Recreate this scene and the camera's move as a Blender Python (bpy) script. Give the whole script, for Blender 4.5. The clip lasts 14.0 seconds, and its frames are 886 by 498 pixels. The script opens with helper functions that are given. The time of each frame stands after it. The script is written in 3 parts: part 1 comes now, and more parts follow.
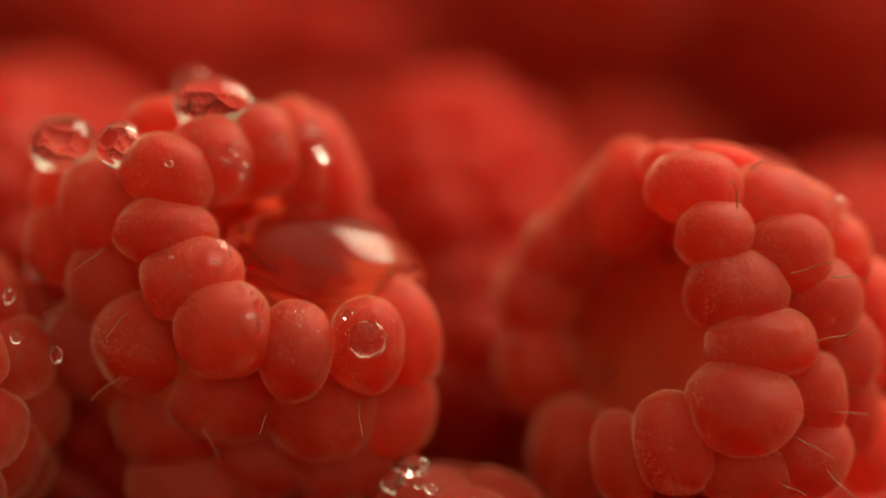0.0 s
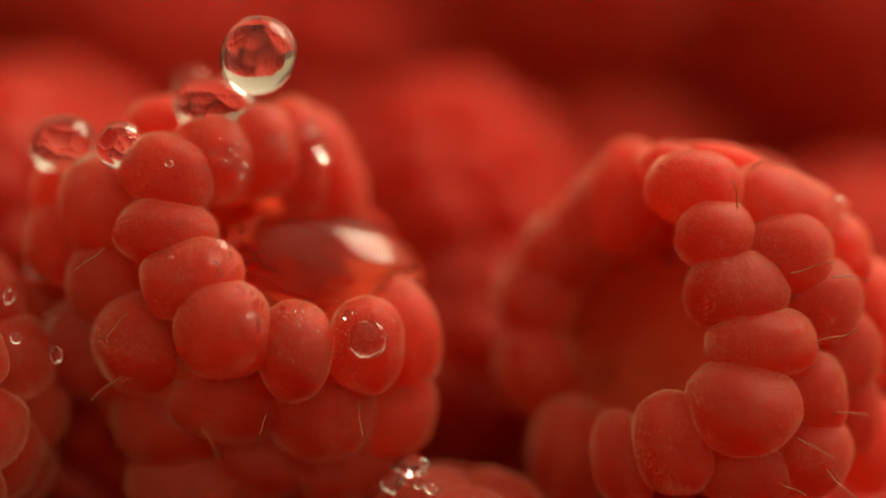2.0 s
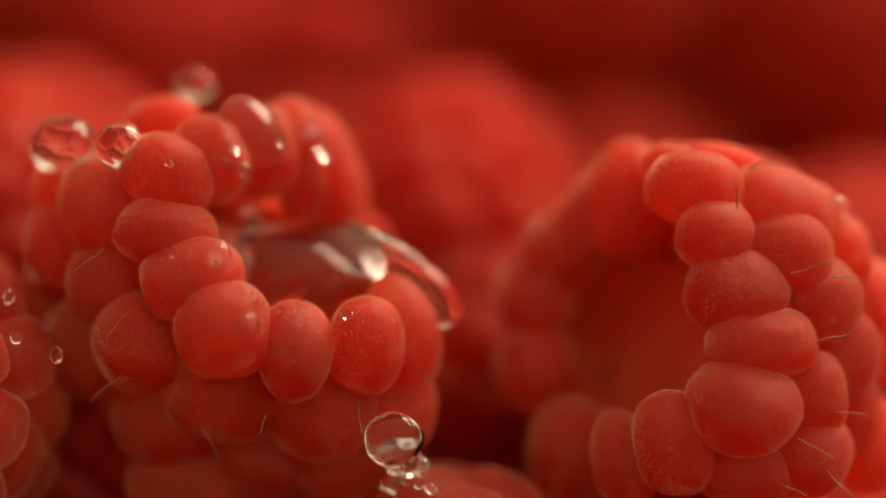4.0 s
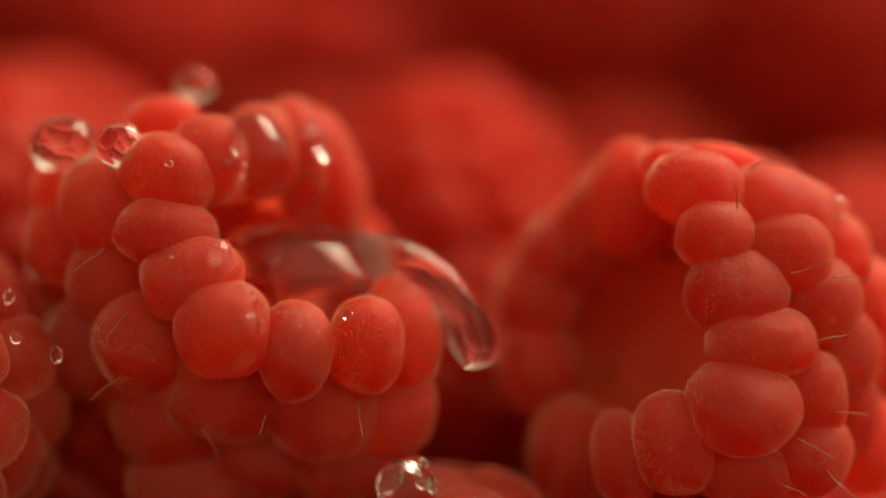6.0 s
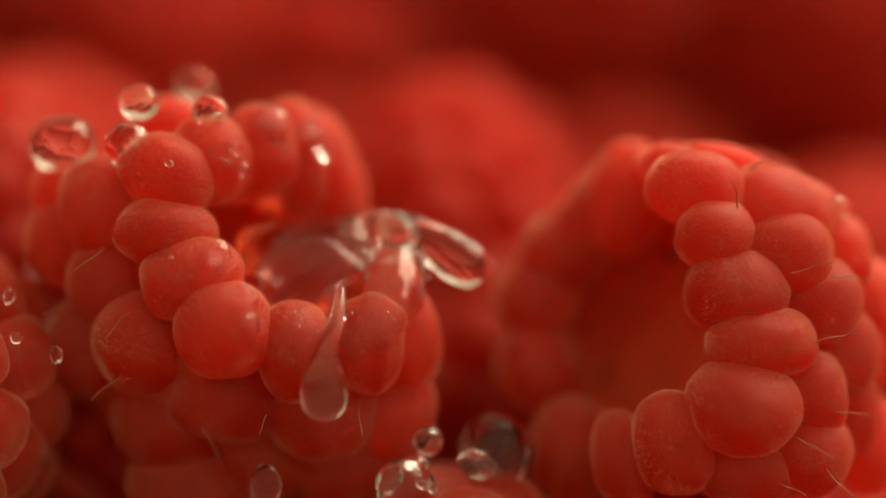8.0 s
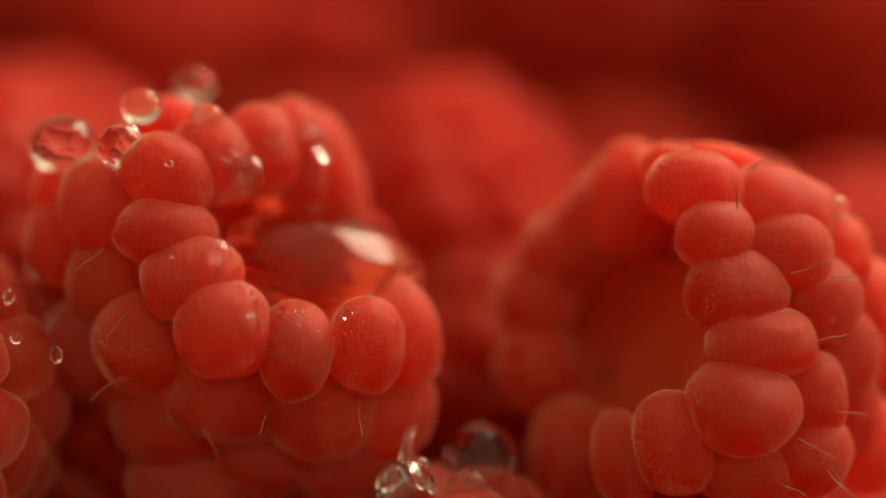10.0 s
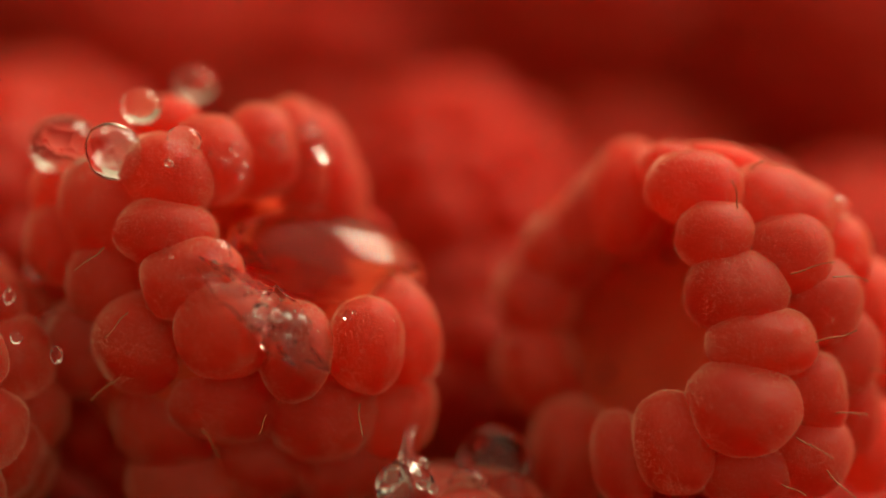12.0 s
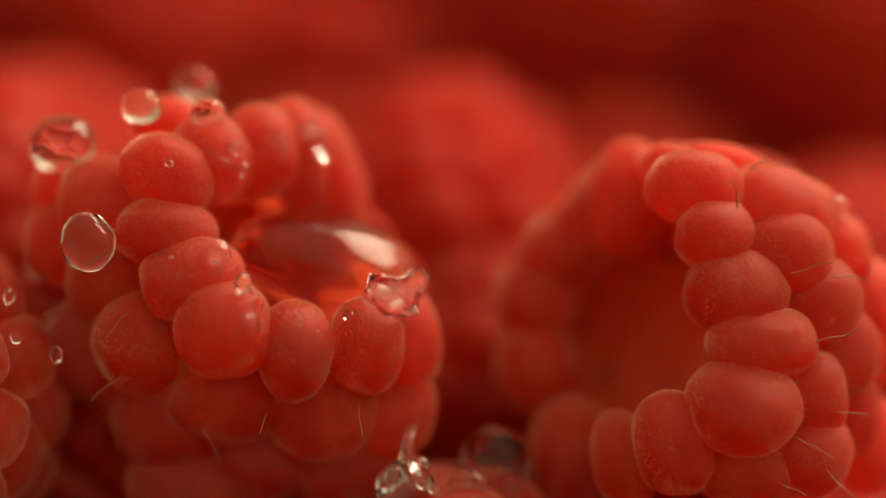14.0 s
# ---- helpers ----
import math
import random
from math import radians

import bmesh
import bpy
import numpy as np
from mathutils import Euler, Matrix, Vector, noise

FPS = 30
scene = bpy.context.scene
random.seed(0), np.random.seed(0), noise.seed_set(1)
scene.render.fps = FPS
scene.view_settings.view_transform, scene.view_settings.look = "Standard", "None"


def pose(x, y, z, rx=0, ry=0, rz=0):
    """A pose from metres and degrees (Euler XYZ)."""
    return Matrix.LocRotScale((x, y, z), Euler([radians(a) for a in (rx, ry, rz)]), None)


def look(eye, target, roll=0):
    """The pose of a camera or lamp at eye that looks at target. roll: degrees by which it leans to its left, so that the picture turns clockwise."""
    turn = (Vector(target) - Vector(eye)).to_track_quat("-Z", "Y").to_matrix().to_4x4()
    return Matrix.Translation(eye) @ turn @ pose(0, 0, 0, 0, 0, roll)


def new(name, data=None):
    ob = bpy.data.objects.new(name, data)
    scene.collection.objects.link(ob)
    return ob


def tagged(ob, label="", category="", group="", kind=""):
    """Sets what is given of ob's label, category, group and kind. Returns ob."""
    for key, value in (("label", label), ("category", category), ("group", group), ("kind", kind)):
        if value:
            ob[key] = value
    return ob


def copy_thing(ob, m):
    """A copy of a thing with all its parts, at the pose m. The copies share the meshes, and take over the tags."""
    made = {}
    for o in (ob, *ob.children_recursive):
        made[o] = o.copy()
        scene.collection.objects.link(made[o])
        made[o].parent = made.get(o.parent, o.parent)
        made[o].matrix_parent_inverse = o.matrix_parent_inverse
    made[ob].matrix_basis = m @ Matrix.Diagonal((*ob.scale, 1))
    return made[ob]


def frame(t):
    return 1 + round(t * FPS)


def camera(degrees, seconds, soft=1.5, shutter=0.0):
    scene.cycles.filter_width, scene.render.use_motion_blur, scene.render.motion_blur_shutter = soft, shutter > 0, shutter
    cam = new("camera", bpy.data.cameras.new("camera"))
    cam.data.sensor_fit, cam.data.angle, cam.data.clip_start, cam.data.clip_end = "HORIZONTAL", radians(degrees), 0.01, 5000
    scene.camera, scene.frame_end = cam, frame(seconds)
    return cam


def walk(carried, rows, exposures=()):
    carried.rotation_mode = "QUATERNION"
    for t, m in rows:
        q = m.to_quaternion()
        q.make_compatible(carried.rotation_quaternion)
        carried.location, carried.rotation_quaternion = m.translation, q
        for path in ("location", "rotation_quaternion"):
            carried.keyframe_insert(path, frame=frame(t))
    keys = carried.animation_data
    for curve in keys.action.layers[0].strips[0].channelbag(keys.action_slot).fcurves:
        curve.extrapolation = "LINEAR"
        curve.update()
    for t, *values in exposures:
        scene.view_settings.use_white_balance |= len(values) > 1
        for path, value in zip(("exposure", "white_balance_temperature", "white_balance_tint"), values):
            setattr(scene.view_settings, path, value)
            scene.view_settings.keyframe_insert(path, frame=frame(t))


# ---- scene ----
# The heap of fruit is described in millimetres on a stage that leans with the lens:
# x across, h up, d towards the lens; the stage's origin lies in the plane of sharp focus.
MM = 0.001
STAGE = pose(0, 0, 0.030, 78, 0, 0)


def at(x, h, d, rx=0, ry=0, rz=0):
    return STAGE @ pose(x * MM, h * MM, d * MM, rx, ry, rz)


cam = camera(15.94, 14.0)
walk(cam, [(0.0, at(0, 0, 140)), (14.0, at(0, 0, 140))])
cam.data.dof.use_dof = True
cam.data.dof.focus_distance = 0.1384
cam.data.dof.aperture_fstop = 7.6

# ---- light: one large warm softbox over and behind the fruit, a dim warm room around it ----
world = bpy.data.worlds.new("room")
world.use_nodes = True
scene.world = world
_n, _l = world.node_tree.nodes, world.node_tree.links
_co, _lean, _up = _n.new("ShaderNodeTexCoord"), _n.new("ShaderNodeVectorMath"), _n.new("ShaderNodeValToRGB")
_l.new(_co.outputs["Generated"], _lean.inputs[0])
_lean.operation, _lean.inputs[1].default_value = "DOT_PRODUCT", (0.45, 0.0, 0.89)
_l.new(_lean.outputs["Value"], _up.inputs["Fac"])
_up.color_ramp.elements[0].position, _up.color_ramp.elements[1].position = 0.0, 0.8
_up.color_ramp.elements[0].color, _up.color_ramp.elements[1].color = (0.33, 0.238, 0.122, 1), (0.86, 0.65, 0.39, 1)
_l.new(_up.outputs["Color"], _n["Background"].inputs["Color"])
_n["Background"].inputs["Strength"].default_value = 1.24

key = new("softbox_light", bpy.data.lights.new("softbox_light", "AREA"))
key.data.shape, key.data.size, key.data.size_y = "ELLIPSE", 0.20, 0.15
key.data.energy, key.data.color = 0.89, (1.0, 0.80, 0.54)
key.matrix_world = look(at(115, 165, -50).translation, at(0, 0, -14).translation)
scene.view_settings.exposure = 0.0


# ---- materials ----
def material(name):
    m = bpy.data.materials.new(name)
    m.use_nodes = True
    return m, m.node_tree.nodes, m.node_tree.links, m.node_tree.nodes["Principled BSDF"]


def flesh_material(name, dark, light, sheen, rough, fuzz, glow, through_part, wet=0.5, clear=0.0):
    m, n, l, b = material(name)
    co = n.new("ShaderNodeTexCoord")
    info = n.new("ShaderNodeObjectInfo")
    big, fine = n.new("ShaderNodeTexNoise"), n.new("ShaderNodeTexNoise")
    geo = n.new("ShaderNodeNewGeometry")
    l.new(geo.outputs["Position"], big.inputs["Vector"])
    l.new(geo.outputs["Position"], fine.inputs["Vector"])
    big.inputs["Scale"].default_value, fine.inputs["Scale"].default_value = 420, 20000
    fine.inputs["Detail"].default_value = 5
    add = n.new("ShaderNodeMath")
    add.operation = "MULTIPLY_ADD"
    l.new(info.outputs["Random"], add.inputs[0])
    add.inputs[1].default_value = 0.35
    l.new(big.outputs["Fac"], add.inputs[2])
    ramp = n.new("ShaderNodeValToRGB")
    ramp.color_ramp.elements[0].position, ramp.color_ramp.elements[1].position = 0.35, 0.95
    ramp.color_ramp.elements[0].color, ramp.color_ramp.elements[1].color = (*dark, 1), (*light, 1)
    l.new(add.outputs[0], ramp.inputs["Fac"])
    # pale specks of down on the skin
    down, speck, blend = n.new("ShaderNodeTexNoise"), n.new("ShaderNodeValToRGB"), n.new("ShaderNodeMix")
    l.new(geo.outputs["Position"], down.inputs["Vector"])
    down.inputs["Scale"].default_value, down.inputs["Detail"].default_value = 16000, 3
    speck.color_ramp.elements[0].position, speck.color_ramp.elements[1].position = 0.52, 0.72
    speck.color_ramp.elements[0].color, speck.color_ramp.elements[1].color = (0, 0, 0, 1), (0.5 * sheen, 0.5 * sheen, 0.5 * sheen, 1)
    l.new(down.outputs["Fac"], speck.inputs["Fac"])
    blend.data_type = "RGBA"
    # the bloom lies in uneven patches
    patch, level, times = n.new("ShaderNodeTexNoise"), n.new("ShaderNodeMapRange"), n.new("ShaderNodeMath")
    l.new(geo.outputs["Position"], patch.inputs["Vector"])
    patch.inputs["Scale"].default_value, patch.inputs["Detail"].default_value = 1100, 4
    level.inputs["From Min"].default_value, level.inputs["From Max"].default_value = 0.35, 0.68
    level.inputs["To Min"].default_value, level.inputs["To Max"].default_value = 0.25, 1.5
    l.new(patch.outputs["Fac"], level.inputs["Value"])
    times.operation = "MULTIPLY"
    l.new(speck.outputs["Color"], times.inputs[0])
    l.new(level.outputs["Result"], times.inputs[1])
    l.new(times.outputs[0], blend.inputs["Factor"])
    weight = n.new("ShaderNodeMath")
    weight.operation = "MULTIPLY"
    weight.inputs[1].default_value = sheen
    l.new(level.outputs["Result"], weight.inputs[0])
    l.new(weight.outputs[0], b.inputs["Sheen Weight"])
    gloss = n.new("ShaderNodeMapRange")
    gloss.inputs["To Min"].default_value, gloss.inputs["To Max"].default_value = rough - 0.08, rough + 0.14
    l.new(patch.outputs["Fac"], gloss.inputs["Value"])
    l.new(gloss.outputs["Result"], b.inputs["Roughness"])
    l.new(ramp.outputs["Color"], blend.inputs["A"])
    blend.inputs["B"].default_value = (0.80, 0.32, 0.20, 1)
    l.new(blend.outputs["Result"], b.inputs["Base Color"])
    b.inputs["IOR"].default_value = 1.38
    b.inputs["Transmission Weight"].default_value = clear
    b.inputs["Specular IOR Level"].default_value = wet
    b.inputs["Subsurface Weight"].default_value = 0.95
    b.inputs["Subsurface Radius"].default_value = (1.0, 0.12, 0.06)
    b.inputs["Subsurface Scale"].default_value = 0.0032
    b.inputs["Sheen Roughness"].default_value = 0.34
    b.inputs["Sheen Tint"].default_value = (1.0, 0.85, 0.62, 1)
    bump = n.new("ShaderNodeBump")
    bump.inputs["Strength"].default_value = fuzz
    bump.inputs["Distance"].default_value = 0.00004
    l.new(fine.outputs["Fac"], bump.inputs["Height"])
    dimple, swell = n.new("ShaderNodeTexNoise"), n.new("ShaderNodeBump")
    l.new(geo.outputs["Position"], dimple.inputs["Vector"])
    dimple.inputs["Scale"].default_value, dimple.inputs["Detail"].default_value = 4200, 3
    swell.inputs["Strength"].default_value, swell.inputs["Distance"].default_value = 0.6 * fuzz, 0.00010
    l.new(dimple.outputs["Fac"], swell.inputs["Height"])
    l.new(swell.outputs["Normal"], bump.inputs["Normal"])
    l.new(bump.outputs["Normal"], b.inputs["Normal"])
    # juicy flesh lets light pass: part of it goes through to the far side
    soft = n.new("ShaderNodeBsdfTranslucent")
    soft.inputs["Color"].default_value = (*glow, 1)
    mix = n.new("ShaderNodeMixShader")
    mix.inputs["Fac"].default_value = through_part
    l.new(b.outputs["BSDF"], mix.inputs[1])
    l.new(soft.outputs["BSDF"], mix.inputs[2])
    l.new(mix.outputs["Shader"], n["Material Output"].inputs["Surface"])
    return m


SKIN = flesh_material("raspberry_skin", (0.52, 0.026, 0.012), (0.69, 0.060, 0.026), 0.25, 0.36, 0.9, (0.97, 0.10, 0.035), 0.50, 0.8, 0.35)
# darker, duller copy of SKIN; shade on the far berries is in the colour
FAR_SKIN = flesh_material("shaded_raspberry_skin", (0.42, 0.018, 0.007), (0.56, 0.040, 0.016), 0.22, 0.55, 0.5, (0.86, 0.066, 0.021), 0.52, 0.35, 0.25)
FLESH = flesh_material("raspberry_flesh", (0.74, 0.070, 0.032), (0.96, 0.175, 0.080), 0.32, 0.5, 0.5, (0.95, 0.13, 0.05), 0.46)

WATER, _n, _l, _b = material("water")
_b.inputs["Base Color"].default_value = (1, 1, 1, 1)
_b.inputs["Roughness"].default_value = 0.0
_b.inputs["IOR"].default_value = 1.333
_b.inputs["Transmission Weight"].default_value = 1.0

FUZZ, _n, _l, _b = material("fine_down")
_b.inputs["Base Color"].default_value = (0.90, 0.54, 0.36, 1)
_b.inputs["Roughness"].default_value = 0.5
_b.inputs["Subsurface Weight"].default_value = 0.0

STYLE, _n, _l, _b = material("dried_style")
_no = _n.new("ShaderNodeTexNoise")
_no.inputs["Scale"].default_value = 1500
_ra = _n.new("ShaderNodeValToRGB")
_ra.color_ramp.elements[0].color, _ra.color_ramp.elements[1].color = (0.13, 0.05, 0.018, 1), (0.42, 0.23, 0.08, 1)
_l.new(_no.outputs["Fac"], _ra.inputs["Fac"])
_l.new(_ra.outputs["Color"], _b.inputs["Base Color"])
_b.inputs["Roughness"].default_value = 0.5

SPECK, _n, _l, _b = material("dark_dried_speck")
_no = _n.new("ShaderNodeTexNoise")
_no.inputs["Scale"].default_value = 4000
_ra = _n.new("ShaderNodeValToRGB")
_ra.color_ramp.elements[0].color, _ra.color_ramp.elements[1].color = (0.03, 0.008, 0.005, 1), (0.10, 0.03, 0.015, 1)
_l.new(_no.outputs["Fac"], _ra.inputs["Fac"])
_l.new(_ra.outputs["Color"], _b.inputs["Base Color"])
_b.inputs["Roughness"].default_value = 0.7

TABLE, _n, _l, _b = material("table_board")
_no = _n.new("ShaderNodeTexNoise")
_no.inputs["Scale"].default_value = 60
_ra = _n.new("ShaderNodeValToRGB")
_ra.color_ramp.elements[0].color, _ra.color_ramp.elements[1].color = (0.10, 0.02, 0.015, 1), (0.18, 0.035, 0.025, 1)
_l.new(_no.outputs["Fac"], _ra.inputs["Fac"])
_l.new(_ra.outputs["Color"], _b.inputs["Base Color"])
_b.inputs["Roughness"].default_value = 0.6


# ---- mesh helpers ----
def mesh_of(name, bm, mat):
    me = bpy.data.meshes.new(name)
    bm.to_mesh(me)
    bm.free()
    me.polygons.foreach_set("use_smooth", [True] * len(me.polygons))
    me.materials.append(mat)
    return me


def piece(name, me, parent, m, label=""):
    """One mesh as a part under its thing, at the pose m in the thing's space."""
    ob = new(name, me)
    ob.parent = parent
    ob.matrix_basis = m
    if label:
        ob["label"] = label
    return ob


def drupelet_mesh(seed, level, skin=SKIN):
    """A plump unit drupelet, z outwards: a slightly squared ball with a faint seam and a scar at the tip."""
    bm = bmesh.new()
    bmesh.ops.create_icosphere(bm, subdivisions=level, radius=1.0)
    rnd = random.Random(seed)
    off = Vector((rnd.uniform(0, 50), rnd.uniform(0, 50), rnd.uniform(0, 50)))
    seam = rnd.uniform(0, math.pi)
    for v in bm.verts:
        p = v.co.copy()
        k = (abs(p.x) ** 2.25 + abs(p.y) ** 2.25 + abs(p.z) ** 2.25) ** (-1 / 2.25)
        k *= 1 + 0.10 * noise.noise(p * 1.0 + off) + 0.022 * noise.noise(p * 3 + off)
        across = p.x * math.cos(seam) + p.y * math.sin(seam)
        if p.z > 0:
            k -= 0.025 * p.z * math.exp(-(across / 0.12) ** 2)
        v.co = p * k
    return mesh_of("drupelet", bm, skin)


def fuzz_mesh(host, seed):
    """Short fine hairs standing on a drupelet."""
    rnd = random.Random(seed)
    verts, faces = [], []
    tris = [f for f in host.polygons if f.normal.z > -0.45]
    for _ in range(9000):
        f = rnd.choice(tris)
        # hair density carries light: thick on lit tops, thin underneath; worn off in patches
        if rnd.random() > 0.72 + 0.45 * f.normal.y + 1.1 * noise.noise(Vector(f.center) * 1.7 + Vector((seed, 0, 0))):
            continue
        u, w = sorted((rnd.random(), rnd.random()))
        a, c, e = (host.vertices[v].co for v in f.vertices)
        base, up = a * u + c * (w - u) + e * (1 - w), Vector(f.normal)
        side = up.orthogonal().normalized()
        lean = (up + 0.7 * Vector((rnd.uniform(-1, 1), rnd.uniform(-1, 1), rnd.uniform(-1, 1)))).normalized()
        tip = base + lean * rnd.uniform(0.018, 0.055)
        k = len(verts)
        for j in range(3):
            a = 2.094 * j
            verts.append(base - up * 0.004 + (side * math.cos(a) + up.cross(side) * math.sin(a)) * 0.0034)
        verts.append(tip)
        faces += [(k, k + 1, k + 3), (k + 1, k + 2, k + 3), (k + 2, k, k + 3)]
    me = bpy.data.meshes.new("fuzz")
    me.from_pydata(verts, [], faces)
    me.materials.append(FUZZ)
    return me


FINE = [drupelet_mesh(i, 4) for i in range(5)]
DOWN = [fuzz_mesh(me, 60 + i) for i, me in enumerate(FINE)]
PLAIN = [drupelet_mesh(20 + i, 3, FAR_SKIN) for i in range(4)]


def shell_mesh(rim_phi, R, L, cup_r, cup_depth, steps=48, bulge=0.28):
    """The ribbed skin that lines the hollow, with a rounded lip under the rim."""
    prof = []
    top = L * math.cos(rim_phi)
    for i in range(4):
        prof.append((cup_r + 1.0 - 0.27 * i, top - 0.5 - 0.08 * i))
    for i in range(19):
        s = i / 18
        swell = 1 + bulge * math.sin(min(1.0, 1.6 * s) * math.pi)
        prof.append((cup_r * swell * math.cos(s * math.pi / 2) ** 0.55, top - 0.8 - cup_depth * math.sin(s * math.pi / 2)))
    bm = bmesh.new()
    rings = []
    for r, z in prof:
        ring = []
        for j in range(steps):
            a = 2 * math.pi * j / steps
            # the drupelets' inner ends: rounded ridges with narrow creases that run down into the cup
            wander = 0.35 * noise.noise((2 * math.cos(a), 2 * math.sin(a), z * 0.5))
            rib = 1.05 - 0.13 * abs(math.sin(a * 7 + wander)) ** 0.5 - 0.030 * abs(math.sin(a * 16.5 - 0.4 * z + 3 * wander)) ** 0.5 + 0.06 * noise.noise((3 * math.cos(a), 3 * math.sin(a), z * 0.6)) + 0.02 * noise.noise((9 * math.cos(a), 9 * math.sin(a), z * 2))
            ring.append(bm.verts.new((max(r, 0.02) * rib * math.cos(a) * MM, max(r, 0.02) * rib * math.sin(a) * MM, z * MM)))
        rings.append(ring)
    for lo, hi in zip(rings, rings[1:]):
        for j in range(steps):
            bm.faces.new((lo[j], lo[(j + 1) % steps], hi[(j + 1) % steps], hi[j]))
    bm.faces.new(rings[-1])
    return mesh_of("flesh", bm, FLESH)


def core_mesh(R, L, start):
    """The pulp under the drupelets, from below the rim to the tip."""
    bm, rings = bmesh.new(), []
    for i in range(20):
        a = start + (math.pi - start) * i / 19
        wob = [1 + 0.03 * noise.noise((3 * math.cos(t), 3 * math.sin(t), 4 * a)) for t in [2 * math.pi * j / 40 for j in range(40)]]
        rings.append([bm.verts.new((max(R * math.sin(a), 0.02) * w * math.cos(2 * math.pi * j / 40) * MM,
                                    max(R * math.sin(a), 0.02) * w * math.sin(2 * math.pi * j / 40) * MM, L * math.cos(a) * MM)) for j, w in enumerate(wob)])
    for lo, hi in zip(rings, rings[1:]):
        for j in range(40):
            bm.faces.new((lo[j], hi[j], hi[(j + 1) % 40], lo[(j + 1) % 40]))
    return mesh_of("core", bm, FLESH)


def style_mesh(length, bend, seed):
    """A dried style: a thin tapering thread with a small knob at its end, along x."""
    bm = bmesh.new()
    rings, n, k = [], 14, 7
    rnd = random.Random(seed)
    wob = rnd.uniform(-0.05, 0.05)
    for i in range(n + 1):
        s = i / n
        r = 0.029 * (1 - 0.4 * s) + 0.036 * math.exp(-((s - 0.97) / 0.03) ** 2)
        c = (length * s, bend * math.sin(s * math.pi) * length + wob * math.sin(7 * s), wob * math.sin(5 * s))
        rings.append([bm.verts.new((c[0] * MM, (c[1] + r * math.cos(6.283 * j / k)) * MM, (c[2] + r * math.sin(6.283 * j / k)) * MM)) for j in range(k)])
    for lo, hi in zip(rings, rings[1:]):
        for j in range(k):
            bm.faces.new((lo[j], lo[(j + 1) % k], hi[(j + 1) % k], hi[j]))
    bm.faces.new(reversed(rings[0]))
    bm.faces.new(rings[-1])
    bmesh.ops.recalc_face_normals(bm, faces=bm.faces)
    return mesh_of("style", bm, STYLE)


def rings_of(rnd, rim_phi, R, L, first):
    """Poses of drupelets in staggered rings from the rim to the tip, in the berry's space."""
    step = 2.75 / R
    phi, k, out = rim_phi + first * step, 0, []
    while phi < math.pi - 0.1:
        n = max(1, round(2 * math.pi * R * math.sin(phi) / 2.95))
        for j in range(n):
            a = 2 * math.pi * (j + 0.5 * (k % 2)) / n + rnd.uniform(-0.06, 0.06)
            f = phi + rnd.uniform(-0.04, 0.04)
            p = Vector((R * math.sin(f) * math.cos(a), R * math.sin(f) * math.sin(a), L * math.cos(f)))
            out.append((p, Vector((p.x / R, p.y / R, p.z / L * R / L)).normalized()))
        phi += step
        k += 1
    if len(out) and phi > math.pi - 0.1:
        out.append((Vector((0, 0, -L)), Vector((0, 0, -1))))
    return out


def raspberry(m, label, seed, R=7.6, L=9.0, rim_phi=0.80, deep=0.8, relief=1.4, group="heap of raspberries", downy=False):
    """A picked raspberry whose hollow opens along its own z."""
    rnd = random.Random(seed)
    berry = tagged(new("raspberry"), label, "raspberry", group)
    berry.matrix_basis = m
    piece("flesh", shell_mesh(rim_phi, R, L, R * math.sin(rim_phi) - 0.7, L * deep, 32), berry, Matrix())
    for p, out in rings_of(rnd, rim_phi, R, L, 0):
        s = rnd.uniform(0.92, 1.1)
        q = out.to_track_quat("Z", "Y").to_matrix().to_4x4()
        size = Matrix.Diagonal((1.9 * s * MM, 1.95 * s * MM, relief * s * MM, 1))
        k = rnd.randrange(len(PLAIN))
        grain = piece("drupelet", (FINE if downy else PLAIN)[k], berry, Matrix.Translation(p * MM) @ q @ pose(0, 0, 0, 0, 0, rnd.uniform(0, 360)) @ size)
        if downy:
            tagged(piece("fuzz", DOWN[k], grain, Matrix(), "fine pale down"), kind="stuff")
    return berry


